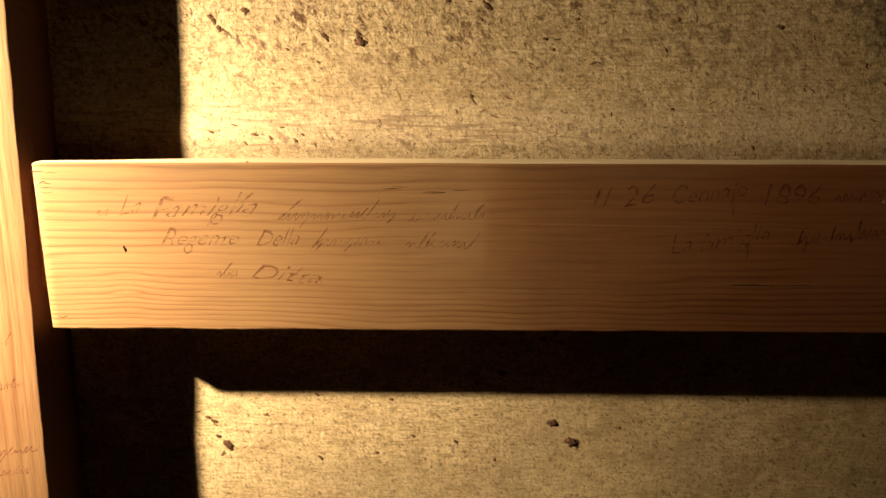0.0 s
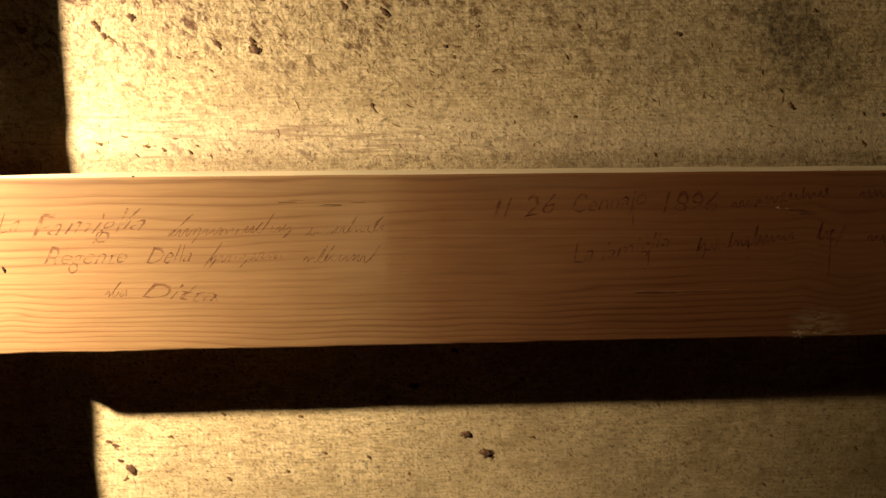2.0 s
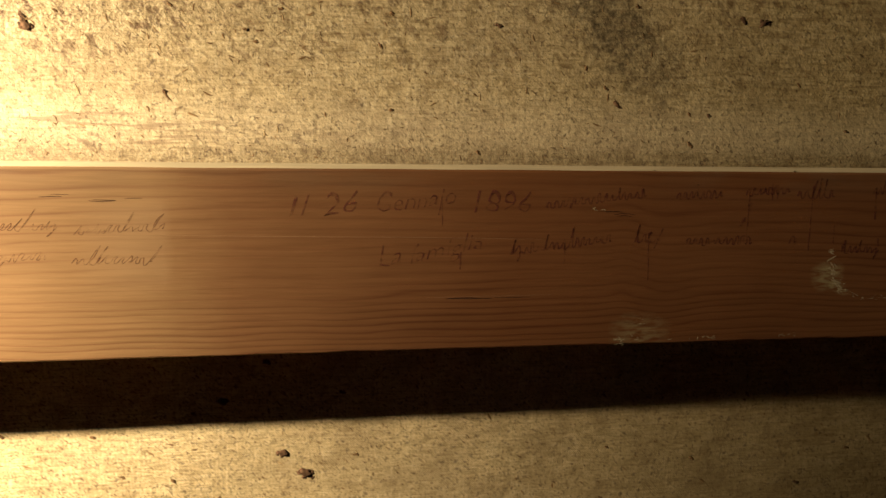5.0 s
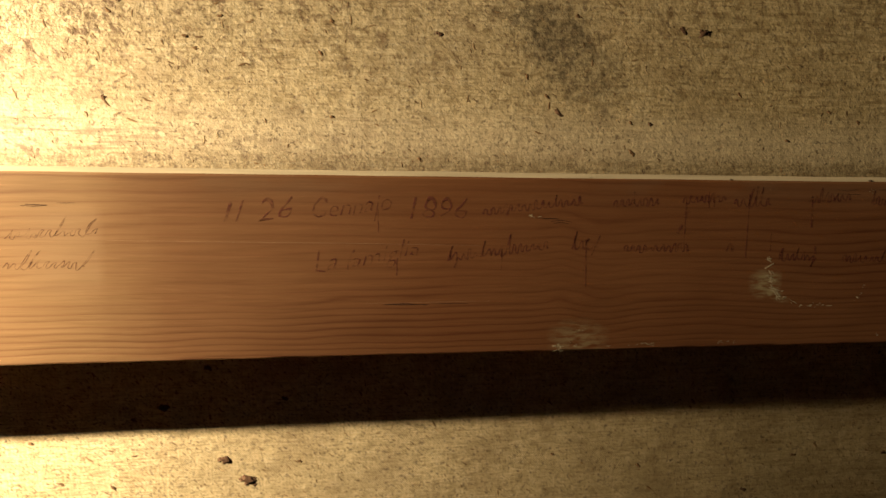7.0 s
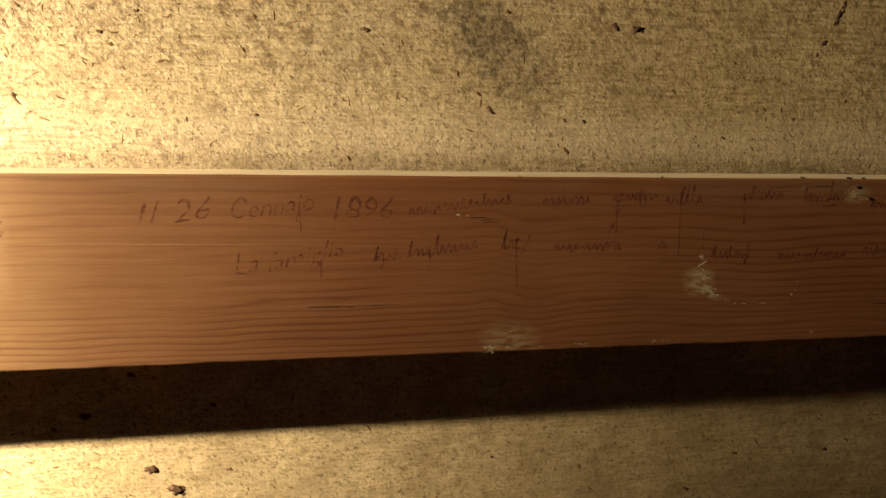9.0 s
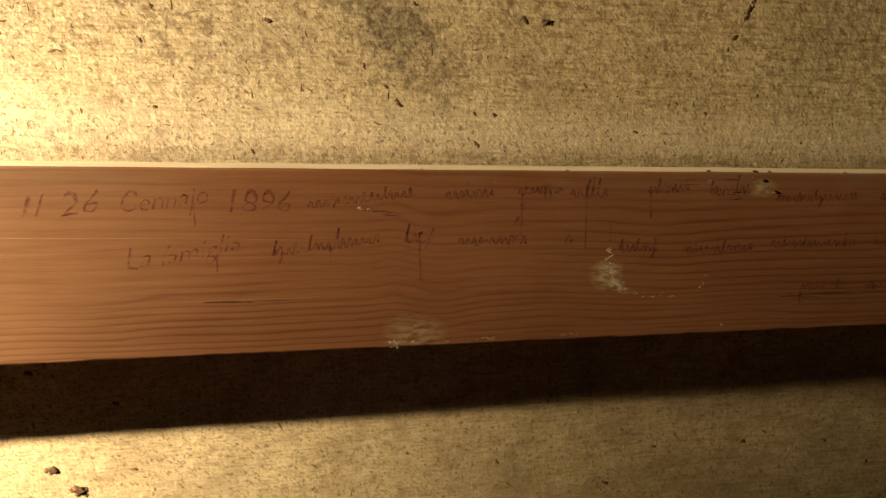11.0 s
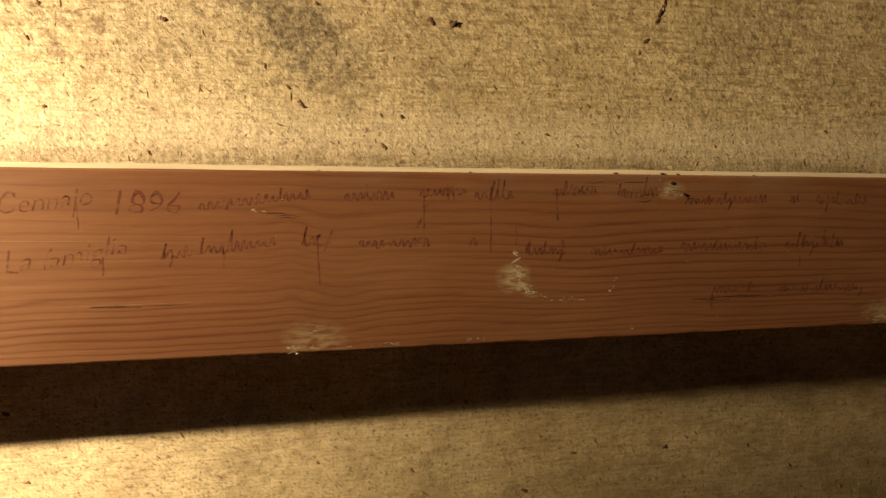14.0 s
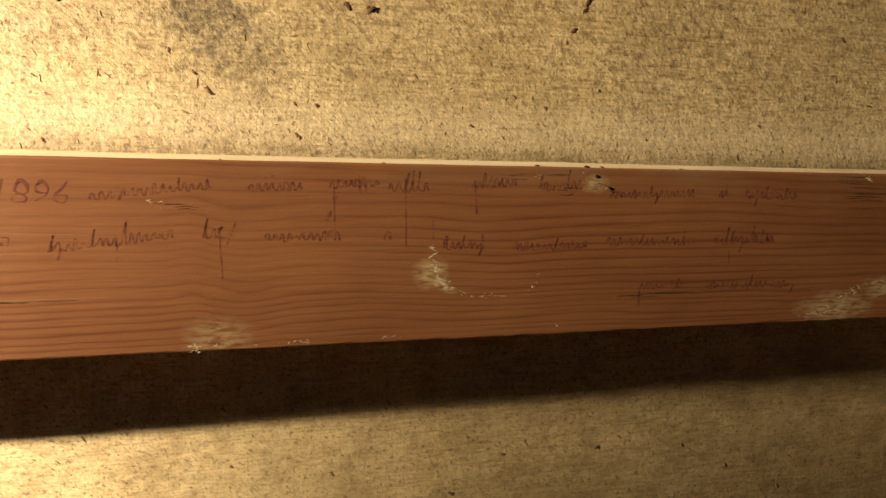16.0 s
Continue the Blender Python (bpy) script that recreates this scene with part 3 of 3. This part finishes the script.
ink = random.Random(18)
LINE_A = ((-0.144, 0.578, -0.139, 0.578), (-0.0585, 0.577, -0.004, 0.579), (0.002, 0.577, 0.036, 0.579))
LINE_B = ((-0.0435, 0.565, -0.009, 0.567), (0.000, 0.565, 0.031, 0.565))
LINE_C = ((-0.089, 0.550, -0.079, 0.550),)
LINE_D = ((0.193, 0.588, 0.237, 0.593), (0.251, 0.592, 0.272, 0.593), (0.283, 0.594, 0.304, 0.595), (0.308, 0.593, 0.325, 0.593), (0.344, 0.595, 0.365, 0.596),
          (0.375, 0.594, 0.397, 0.595), (0.411, 0.591, 0.456, 0.592), (0.469, 0.592, 0.474, 0.592), (0.484, 0.592, 0.514, 0.592))
LINE_E = ((0.178, 0.568, 0.222, 0.573), (0.233, 0.573, 0.245, 0.573), (0.257, 0.572, 0.288, 0.572), (0.306, 0.572, 0.310, 0.572), (0.332, 0.568, 0.351, 0.568),
          (0.364, 0.567, 0.401, 0.568), (0.411, 0.569, 0.458, 0.569), (0.468, 0.569, 0.503, 0.570))
LINE_F = ((0.429, 0.548, 0.454, 0.548), (0.466, 0.547, 0.518, 0.547))
for line, h, w, lean, m in ((LINE_A, 0.0036, 0.00032, 0.7, FADED), (LINE_B, 0.0036, 0.00032, 0.7, FADED), (LINE_C, 0.0036, 0.00028, 0.6, FADED),
                            (LINE_D, 0.0040, 0.00062, 0.05, INK), (LINE_E, 0.0042, 0.00062, 0.1, INK), (LINE_F, 0.0036, 0.00056, 0.15, INK)):
    for w0 in line:
        word_bars(ink, *w0, crossbar, h, w, lean=lean, material=m)
for words, x0, z0, x1, z1, h in (
    ("La", -0.133, 0.578, -0.1225, 0.580, 0.0100),
    ("Famiglia", -0.118, 0.577, -0.068, 0.580, 0.0110),
    ("Regente", -0.114, 0.5645, -0.0775, 0.5650, 0.0095),
    ("Della", -0.0695, 0.5645, -0.0490, 0.5650, 0.0095),
    ("Ditta", -0.0730, 0.5490, -0.0390, 0.5465, 0.0086),
    ("Il", 0.0850, 0.5835, 0.0930, 0.5840, 0.0098),
    ("26", 0.0985, 0.5840, 0.1125, 0.5862, 0.0098),
    ("Gennajo", 0.1205, 0.5855, 0.1535, 0.5895, 0.0095),
    ("1896", 0.161, 0.5860, 0.1855, 0.5862, 0.0105),
    ("La", 0.1215, 0.5625, 0.1305, 0.5640, 0.0100),
    ("famiglia", 0.1345, 0.5640, 0.1650, 0.5705, 0.0085),
):
    lettering(words, x0, z0, x1, z1, crossbar, h, 0.6 if x0 < 0.05 else 0.22, FADED if x0 < 0.05 else INK)
# long pen strokes over and under the lines, where the nib ran down across the grain
for x0, z0, x1, z1, w in (
    (0.2390, 0.5770, 0.2402, 0.5557, 0.0007), (0.2015, 0.5745, 0.2014, 0.5635, 0.0006), (0.2845, 0.5941, 0.2850, 0.5717, 0.0007),
    (0.3145, 0.5981, 0.3154, 0.5686, 0.0006), (0.3453, 0.5974, 0.3466, 0.5830, 0.0012), (0.3270, 0.5805, 0.3273, 0.5721, 0.0007), (0.4291, 0.5480, 0.4294, 0.5392, 0.0012),
    (0.4769, 0.5660, 0.4779, 0.5594, 0.0008), (0.1476, 0.5900, 0.1479, 0.5800, 0.0005), (0.1789, 0.5700, 0.1784, 0.5677, 0.0008), (0.1560, 0.5690, 0.1558, 0.5613, 0.0008),
    (0.2455, 0.5790, 0.2420, 0.5700, 0.0008), (0.2855, 0.5905, 0.2850, 0.5870, 0.0018), (0.2815, 0.5800, 0.2835, 0.5840, 0.0016), (0.3085, 0.5745, 0.3086, 0.5716, 0.0018),
    (0.3495, 0.5745, 0.3499, 0.5705, 0.0016), (0.3335, 0.5735, 0.3325, 0.5685, 0.0016), (0.4960, 0.5760, 0.4950, 0.5690, 0.0016), (0.4985, 0.5740, 0.4990, 0.5700, 0.0016),
    (0.2600, 0.5985, 0.2602, 0.5930, 0.0007), (0.2950, 0.5990, 0.2953, 0.5915, 0.0008), (0.2975, 0.5985, 0.2978, 0.5920, 0.0008),
):
    path = [(x0 + (x1 - x0) * k / 9 + 0.00025 * wave(k * 0.7, x0 * 900), z0 + (z1 - z0) * k / 9) for k in range(10)]
    part("pen_stroke", ink_ribbon(path, w * 1.5), INK, crossbar)
for x0, z0, x1, z1 in ((-0.0920, 0.5741, -0.0870, 0.5790), (-0.0785, 0.5820, -0.0699, 0.5894), (-0.0588, 0.5768, -0.0470, 0.5869), (-0.0446, 0.5622, -0.0355, 0.5738), (-0.0390, 0.5460, -0.0410, 0.5510), (-0.0560, 0.5480, -0.0480, 0.5545)):
    path = [(x0 + (x1 - x0) * k / 9 + 0.0003 * wave(k * 0.5, x0 * 900), z0 + (z1 - z0) * k / 9) for k in range(10)]
    part("pen_stroke", ink_ribbon(path, 0.0008), FADED, crossbar)
for w0 in ((-0.197, 0.514, -0.193, 0.515), (-0.207, 0.491, -0.188, 0.493), (-0.212, 0.455, -0.185, 0.459), (-0.212, 0.444, -0.191, 0.447)):
    word_bars(ink, *w0, stile, 0.0032, 0.00036, lean=0.6, material=INK)

# ---- knocks, plaster and nicks on the crossbar ----


def clot(rng, x, y, z, rx, ry, rz, turn=0.0, rough=0.45, subdiv=2):
    """A lumpy flattened clot on an upright surface that faces the viewer."""
    bm = bmesh.new()
    bmesh.ops.create_icosphere(bm, subdivisions=subdiv, radius=1.0)
    seed = rng.random() * 100
    for v in bm.verts:
        v.co *= 1 + rough * noise.noise(v.co * 1.6 + Vector((seed, 0, 0))) + 0.5 * rough * noise.noise(v.co * 4 + Vector((0, seed, 0)))
    m = Matrix.Translation((x, y, z)) @ Matrix.Rotation(radians(-turn), 4, "Y") @ Matrix.Diagonal((rx, ry, rz, 1))
    bmesh.ops.transform(bm, matrix=m, verts=bm.verts[:])
    return bm


chip = random.Random(5)


def plaster_trail(points, width, count, spread):
    bits = []
    for k in range(count):
        t = chip.random() * (len(points) - 1)
        i = int(t)
        a, b = points[i], points[i + 1]
        x, z = a[0] + (b[0] - a[0]) * (t - i), a[1] + (b[1] - a[1]) * (t - i)
        s = width * chip.uniform(0.35, 1.1)
        bits.append(clot(chip, x + chip.gauss(0, spread), FACE + 0.00002, z + chip.gauss(0, spread), s * chip.uniform(0.8, 3.4), 0.00007, s * chip.uniform(0.25, 0.6), chip.uniform(-50, 30), 1.1, 2))
    part("plaster_knock", merge(bits), PLASTER, crossbar, "pale dried plaster residue")


plaster_trail([(0.3275, 0.567), (0.3290, 0.560), (0.3315, 0.554), (0.3350, 0.550)], 0.00075, 34, 0.0011)
plaster_trail([(0.3350, 0.550), (0.3420, 0.547), (0.3510, 0.546), (0.3610, 0.546)], 0.00055, 16, 0.0006)
plaster_trail([(0.3720, 0.548), (0.3760, 0.551), (0.3775, 0.557)], 0.00045, 9, 0.0004)
plaster_trail([(0.2270, 0.5285), (0.2320, 0.5275), (0.2380, 0.5300)], 0.0006, 16, 0.0009)
plaster_trail([(0.2360, 0.5400), (0.2385, 0.5370), (0.2400, 0.5350)], 0.0004, 6, 0.0007)
plaster_trail([(0.2500, 0.5283), (0.2710, 0.5285), (0.2760, 0.5285)], 0.00045, 12, 0.0003)
plaster_trail([(0.3050, 0.5290), (0.3150, 0.5291)], 0.00045, 7, 0.0003)
plaster_trail([(0.2130, 0.5872), (0.2190, 0.5868)], 0.00045, 5, 0.0004)
plaster_trail([(0.3860, 0.5305), (0.3880, 0.5310)], 0.00055, 4, 0.0004)
plaster_trail([(0.5200, 0.5305), (0.5350, 0.5320), (0.5480, 0.5325)], 0.0007, 26, 0.0013)
plaster_trail([(0.5480, 0.5350), (0.5510, 0.5440), (0.5700, 0.5480), (0.5900, 0.5470)], 0.0007, 26, 0.0018)
plaster_trail([(0.3750, 0.6005), (0.3770, 0.5990)], 0.0006, 4, 0.0005)
plaster_trail([(0.3960, 0.6010), (0.4030, 0.5960), (0.4110, 0.5950)], 0.0005, 12, 0.0012)
plaster_trail([(0.5540, 0.6030), (0.5600, 0.6015)], 0.0007, 7, 0.0006)

nick = random.Random(8)


def gouges(points, length, count, spread):
    """Short dark splits along the grain."""
    for k in range(count):
        x, z = points[k % len(points)]
        x, z = x + nick.gauss(0, spread * 2), z + nick.gauss(0, spread)
        half = length * nick.uniform(0.3, 0.6)
        part("split", stroke_quad([(x - half, z), (x, z + nick.gauss(0, 0.0003)), (x + half, z + nick.gauss(0, 0.0003))], 0.00036 * nick.uniform(0.5, 1.4)), SPLIT, crossbar)


for pts, w in (([(0.030, 0.5763), (0.08, 0.5757), (0.13, 0.5753), (0.192, 0.5743)], 0.00035), ([(0.142, 0.5490), (0.17, 0.5494), (0.197, 0.5497)], 0.0003)):
    part("raised_grain", stroke_quad(pts, w * 0.55), END, crossbar, "lifted sliver of pale grain")
gouges([(-0.003, 0.5905), (0.012, 0.5900), (0.024, 0.5897)], 0.010, 5, 0.0008)
gouges([(0.222, 0.5865), (0.226, 0.5845)], 0.009, 4, 0.0006)
gouges([(0.160, 0.5483), (0.180, 0.5487)], 0.022, 3, 0.0003)
gouges([(0.425, 0.5440), (0.433, 0.5435)], 0.013, 3, 0.0005)
gouges([(0.445, 0.5450), (0.480, 0.5455), (0.520, 0.5455)], 0.026, 4, 0.0002)
gouges([(0.548, 0.5990), (0.556, 0.5960), (0.560, 0.5930), (0.563, 0.5900), (0.556, 0.6000), (0.552, 0.5950)], 0.020, 16, 0.0016)
gouges([(0.388, 0.5935), (0.408, 0.5955)], 0.006, 5, 0.0012)
gouges([(0.362, 0.6000), (0.385, 0.6000)], 0.012, 4, 0.0008)
gouges([(-0.167, 0.5990), (-0.167, 0.5940), (-0.168, 0.5900), (-0.167, 0.5300)], 0.005, 7, 0.0010)
part("nail_hole", clot(nick, -0.132, FACE + 0.0002, 0.5625, 0.0006, 0.0006, 0.0017, 12.0, 0.3), SPLIT, crossbar, "small dark nail hole")
part("knot_hole", clot(nick, 0.4105, FACE + 0.0002, 0.5950, 0.0016, 0.0006, 0.0008, -30.0, 0.4), SPLIT, crossbar, "small dark knot")
part("knot_hole", clot(nick, 0.4035, FACE + 0.0002, 0.6005, 0.0014, 0.0006, 0.0008, 0.0, 0.4), SPLIT, crossbar)

for x, r in ((0.3740, 0.0009), (0.3985, 0.0012), (0.4060, 0.0008), (0.4470, 0.0005), (0.3050, 0.0005), (-0.0720, 0.0006), (0.2400, 0.0004)):
    part("nick", clot(nick, x, FACE + 0.0008, bar_high(x) + 0.0004, r * 1.1, 0.0005, r * 0.5, nick.uniform(-20, 20), 0.6), SPLIT, crossbar)

# ---- dirt on the canvas ----
dirt = random.Random(21)


def clump(x, z, size, long=1.6, turn=-35.0, thick=0.075, count=11):
    bits = []
    ca, sa = math.cos(radians(turn)), math.sin(radians(turn))
    for k in range(count if size > 0.0009 else 4):
        s = size * (0.80 if k == 0 else dirt.uniform(0.16, 0.55))
        r = 0.0 if k == 0 else size * 0.90
        p, q = dirt.uniform(-r, r) * long, dirt.uniform(-r, r) * 0.8
        bits.append(clot(dirt, x + ca * p - sa * q, canvas_y(x, z) - s * thick * 0.3, z + sa * p + ca * q, s * long * (1 if k == 0 else 0.7), s * thick, s, turn + dirt.uniform(-25, 25), 0.9))
    smooth(part("dirt_clump" if size > 0.0009 else "dirt_speck", merge(bits), DIRT if size > 0.0009 else HUSK, canvas, "dark dried dirt stuck to the linen" if size > 0.0009 else ""))


for x, z, s, long, turn in (
    (-0.024, 0.6595, 0.0024, 1.3, -25), (-0.025, 0.6635, 0.0010, 2.2, -50), (-0.041, 0.662, 0.0013, 1.8, -40), (-0.096, 0.670, 0.0014, 1.8, -50),
    (-0.093, 0.6655, 0.0012, 1.6, -40), (-0.080, 0.674, 0.0013, 1.6, -30), (0.030, 0.634, 0.0010, 1.3, -30), (0.0757, 0.463, 0.0021, 1.7, -20),
    (0.0865, 0.4522, 0.0026, 1.5, -22), (-0.111, 0.4625, 0.0010, 2.2, -25), (-0.1060, 0.4520, 0.0010, 1.9, -25), (-0.1012, 0.4470, 0.0024, 1.6, -60),
    (-0.1040, 0.4415, 0.0008, 3.0, 55), (-0.1080, 0.4605, 0.0010, 2.2, -30), (-0.1075, 0.4585, 0.0007, 2.6, -35), (-0.019, 0.444, 0.0009, 1.8, -30), (0.045, 0.441, 0.0008, 1.6, -40), (0.304, 0.6718, 0.0019, 1.9, -5),
    (0.2934, 0.673, 0.0015, 1.6, -45), (0.325, 0.644, 0.0006, 2.8, -40), (0.234, 0.6325, 0.0010, 2.6, -50), (0.270, 0.629, 0.0008, 1.6, -20),
    (0.280, 0.6285, 0.0010, 1.4, -50), (0.447, 0.6185, 0.0008, 1.3, -30), (0.409, 0.680, 0.0013, 1.6, 50), (0.4035, 0.670, 0.0012, 1.8, 40),
    (0.400, 0.664, 0.0008, 1.6, -40), (0.564, 0.676, 0.0010, 2.0, -35), (0.419, 0.642, 0.0008, 1.3, 0), (0.431, 0.452, 0.0013, 1.4, 10),
    (0.287, 0.451, 0.0009, 1.7, -35), (0.240, 0.459, 0.0008, 1.4, -20), (0.349, 0.434, 0.0011, 2.0, -5), (0.271, 0.615, 0.0009, 2.2, -55),
    (-0.078, 0.6150, 0.0007, 2.6, -30), (-0.070, 0.6135, 0.0008, 2.4, -40), (-0.058, 0.6125, 0.0009, 2.2, -50), (-0.054, 0.6150, 0.0006, 2.0, -45),
    (-0.100, 0.6160, 0.0006, 3.0, -10), (-0.088, 0.6195, 0.0005, 3.4, -5), (-0.064, 0.6185, 0.0005, 2.8, -15), (-0.083, 0.6110, 0.0006, 2.6, -30), (-0.048, 0.6105, 0.0006, 2.4, -40), (0.018, 0.6790, 0.0012, 2.2, -55), (0.037, 0.6765, 0.0014, 2.2, -55), (0.034, 0.6700, 0.0007, 2.4, -45), (-0.012, 0.6660, 0.0007, 2.2, -40), (-0.060, 0.6560, 0.0006, 2.6, -40), (-0.045, 0.6500, 0.0006, 2.6, -45), (0.0486, 0.491, 0.0019, 1.5, -10), (0.0345, 0.4853, 0.0009, 1.8, -20), (0.1046, 0.4938, 0.0012, 1.3, 0), (0.0693, 0.5102, 0.0012, 1.5, -20), (0.4105, 0.684, 0.0014, 2.0, 60), (0.4125, 0.689, 0.0010, 2.2, 70), (0.1765, 0.6665, 0.0010, 1.7, -10), (0.218, 0.649, 0.0008, 2.2, -60), (0.228, 0.640, 0.0008, 2.0, -50),
    (0.065, 0.661, 0.0008, 2.0, -40), (0.069, 0.656, 0.0008, 2.0, -27), (0.080, 0.670, 0.0008, 2.0, -14), (0.128, 0.670, 0.0008, 2.0, -31), (0.123, 0.656, 0.0008, 2.0, -35), (0.128, 0.628, 0.0008, 2.0, -22), (0.168, 0.610, 0.0008, 2.0, -39), (0.241, 0.677, 0.0008, 2.0, -26), (-0.079, 0.465, 0.0009, 2.0, -13), (0.001, 0.454, 0.0009, 2.0, -17), (0.024, 0.451, 0.0009, 2.0, -34), (-0.050, 0.440, 0.0009, 2.0, -38), (-0.051, 0.477, 0.0009, 2.0, -25), (0.111, 0.461, 0.0009, 2.0, -12), (-0.011, 0.475, 0.0009, 2.0, -29), (0.391, 0.632, 0.0008, 2.0, -37), (0.353, 0.622, 0.0008, 2.0, -24), (0.515, 0.628, 0.0008, 2.0, -11), (0.374, 0.637, 0.0008, 2.0, -28), (0.444, 0.457, 0.0009, 2.0, -32), (0.484, 0.449, 0.0009, 2.0, -19), (0.514, 0.434, 0.0009, 2.0, -36), (0.552, 0.417, 0.0009, 2.0, -40), (0.376, 0.453, 0.0009, 2.0, -27),
):
    clump(x, z, s, long, turn)


def flecks():
    """Countless husks and slubs barely off the cloth, slanted and darkened like their tiny shadows."""
    verts, faces = [], []
    for k in range(11500):
        x, z = dirt.uniform(-0.18, 0.745), dirt.uniform(0.37, 0.74)
        over = z > 0.604
        if 0.500 < z < 0.604 and x > 0.1 or dirt.random() > (0.9 if over else 1.0) * (1.0 if x < 0.15 else 0.75):
            continue
        s = (0.00016 if over else 0.00017) * math.exp(dirt.gauss(0.0, 0.42)) * (1.35 if over and x < 0.1 and z > 0.645 else 1.0)
        if dirt.random() < 0.012:
            s *= dirt.uniform(1.4, 2.0)
        a = radians(dirt.gauss(-42, 40 if over else 22))
        half = s * dirt.uniform(2.0, 4.5)
        bend = dirt.uniform(-0.5, 0.5) * s
        c, d = math.cos(a), math.sin(a)
        y0, b, m = canvas_y(x, z) - 0.00003, len(verts), 5
        for j in range(m):
            t = j / (m - 1)
            w = s * (0.25 + 0.75 * math.sin(math.pi * t)) * dirt.uniform(0.65, 1.25)
            u, v = half * (2 * t - 1), bend * math.sin(math.pi * t) * 2
            for q, lift in ((w, 0.0), (0.0, -0.22), (-w, 0.0)):
                verts.append((x + c * u - d * (v + q), y0 + lift * s, z + d * u + c * (v + q)))
        for j in range(m - 1):
            i = b + 3 * j
            faces += [(i, i + 3, i + 4, i + 1), (i + 1, i + 4, i + 5, i + 2), (i + 2, i + 5, i + 3, i)]
    return verts, faces


tagged(part("dust", flecks(), FLECK, canvas, "brown husks and slubs in the linen"), kind="stuff")
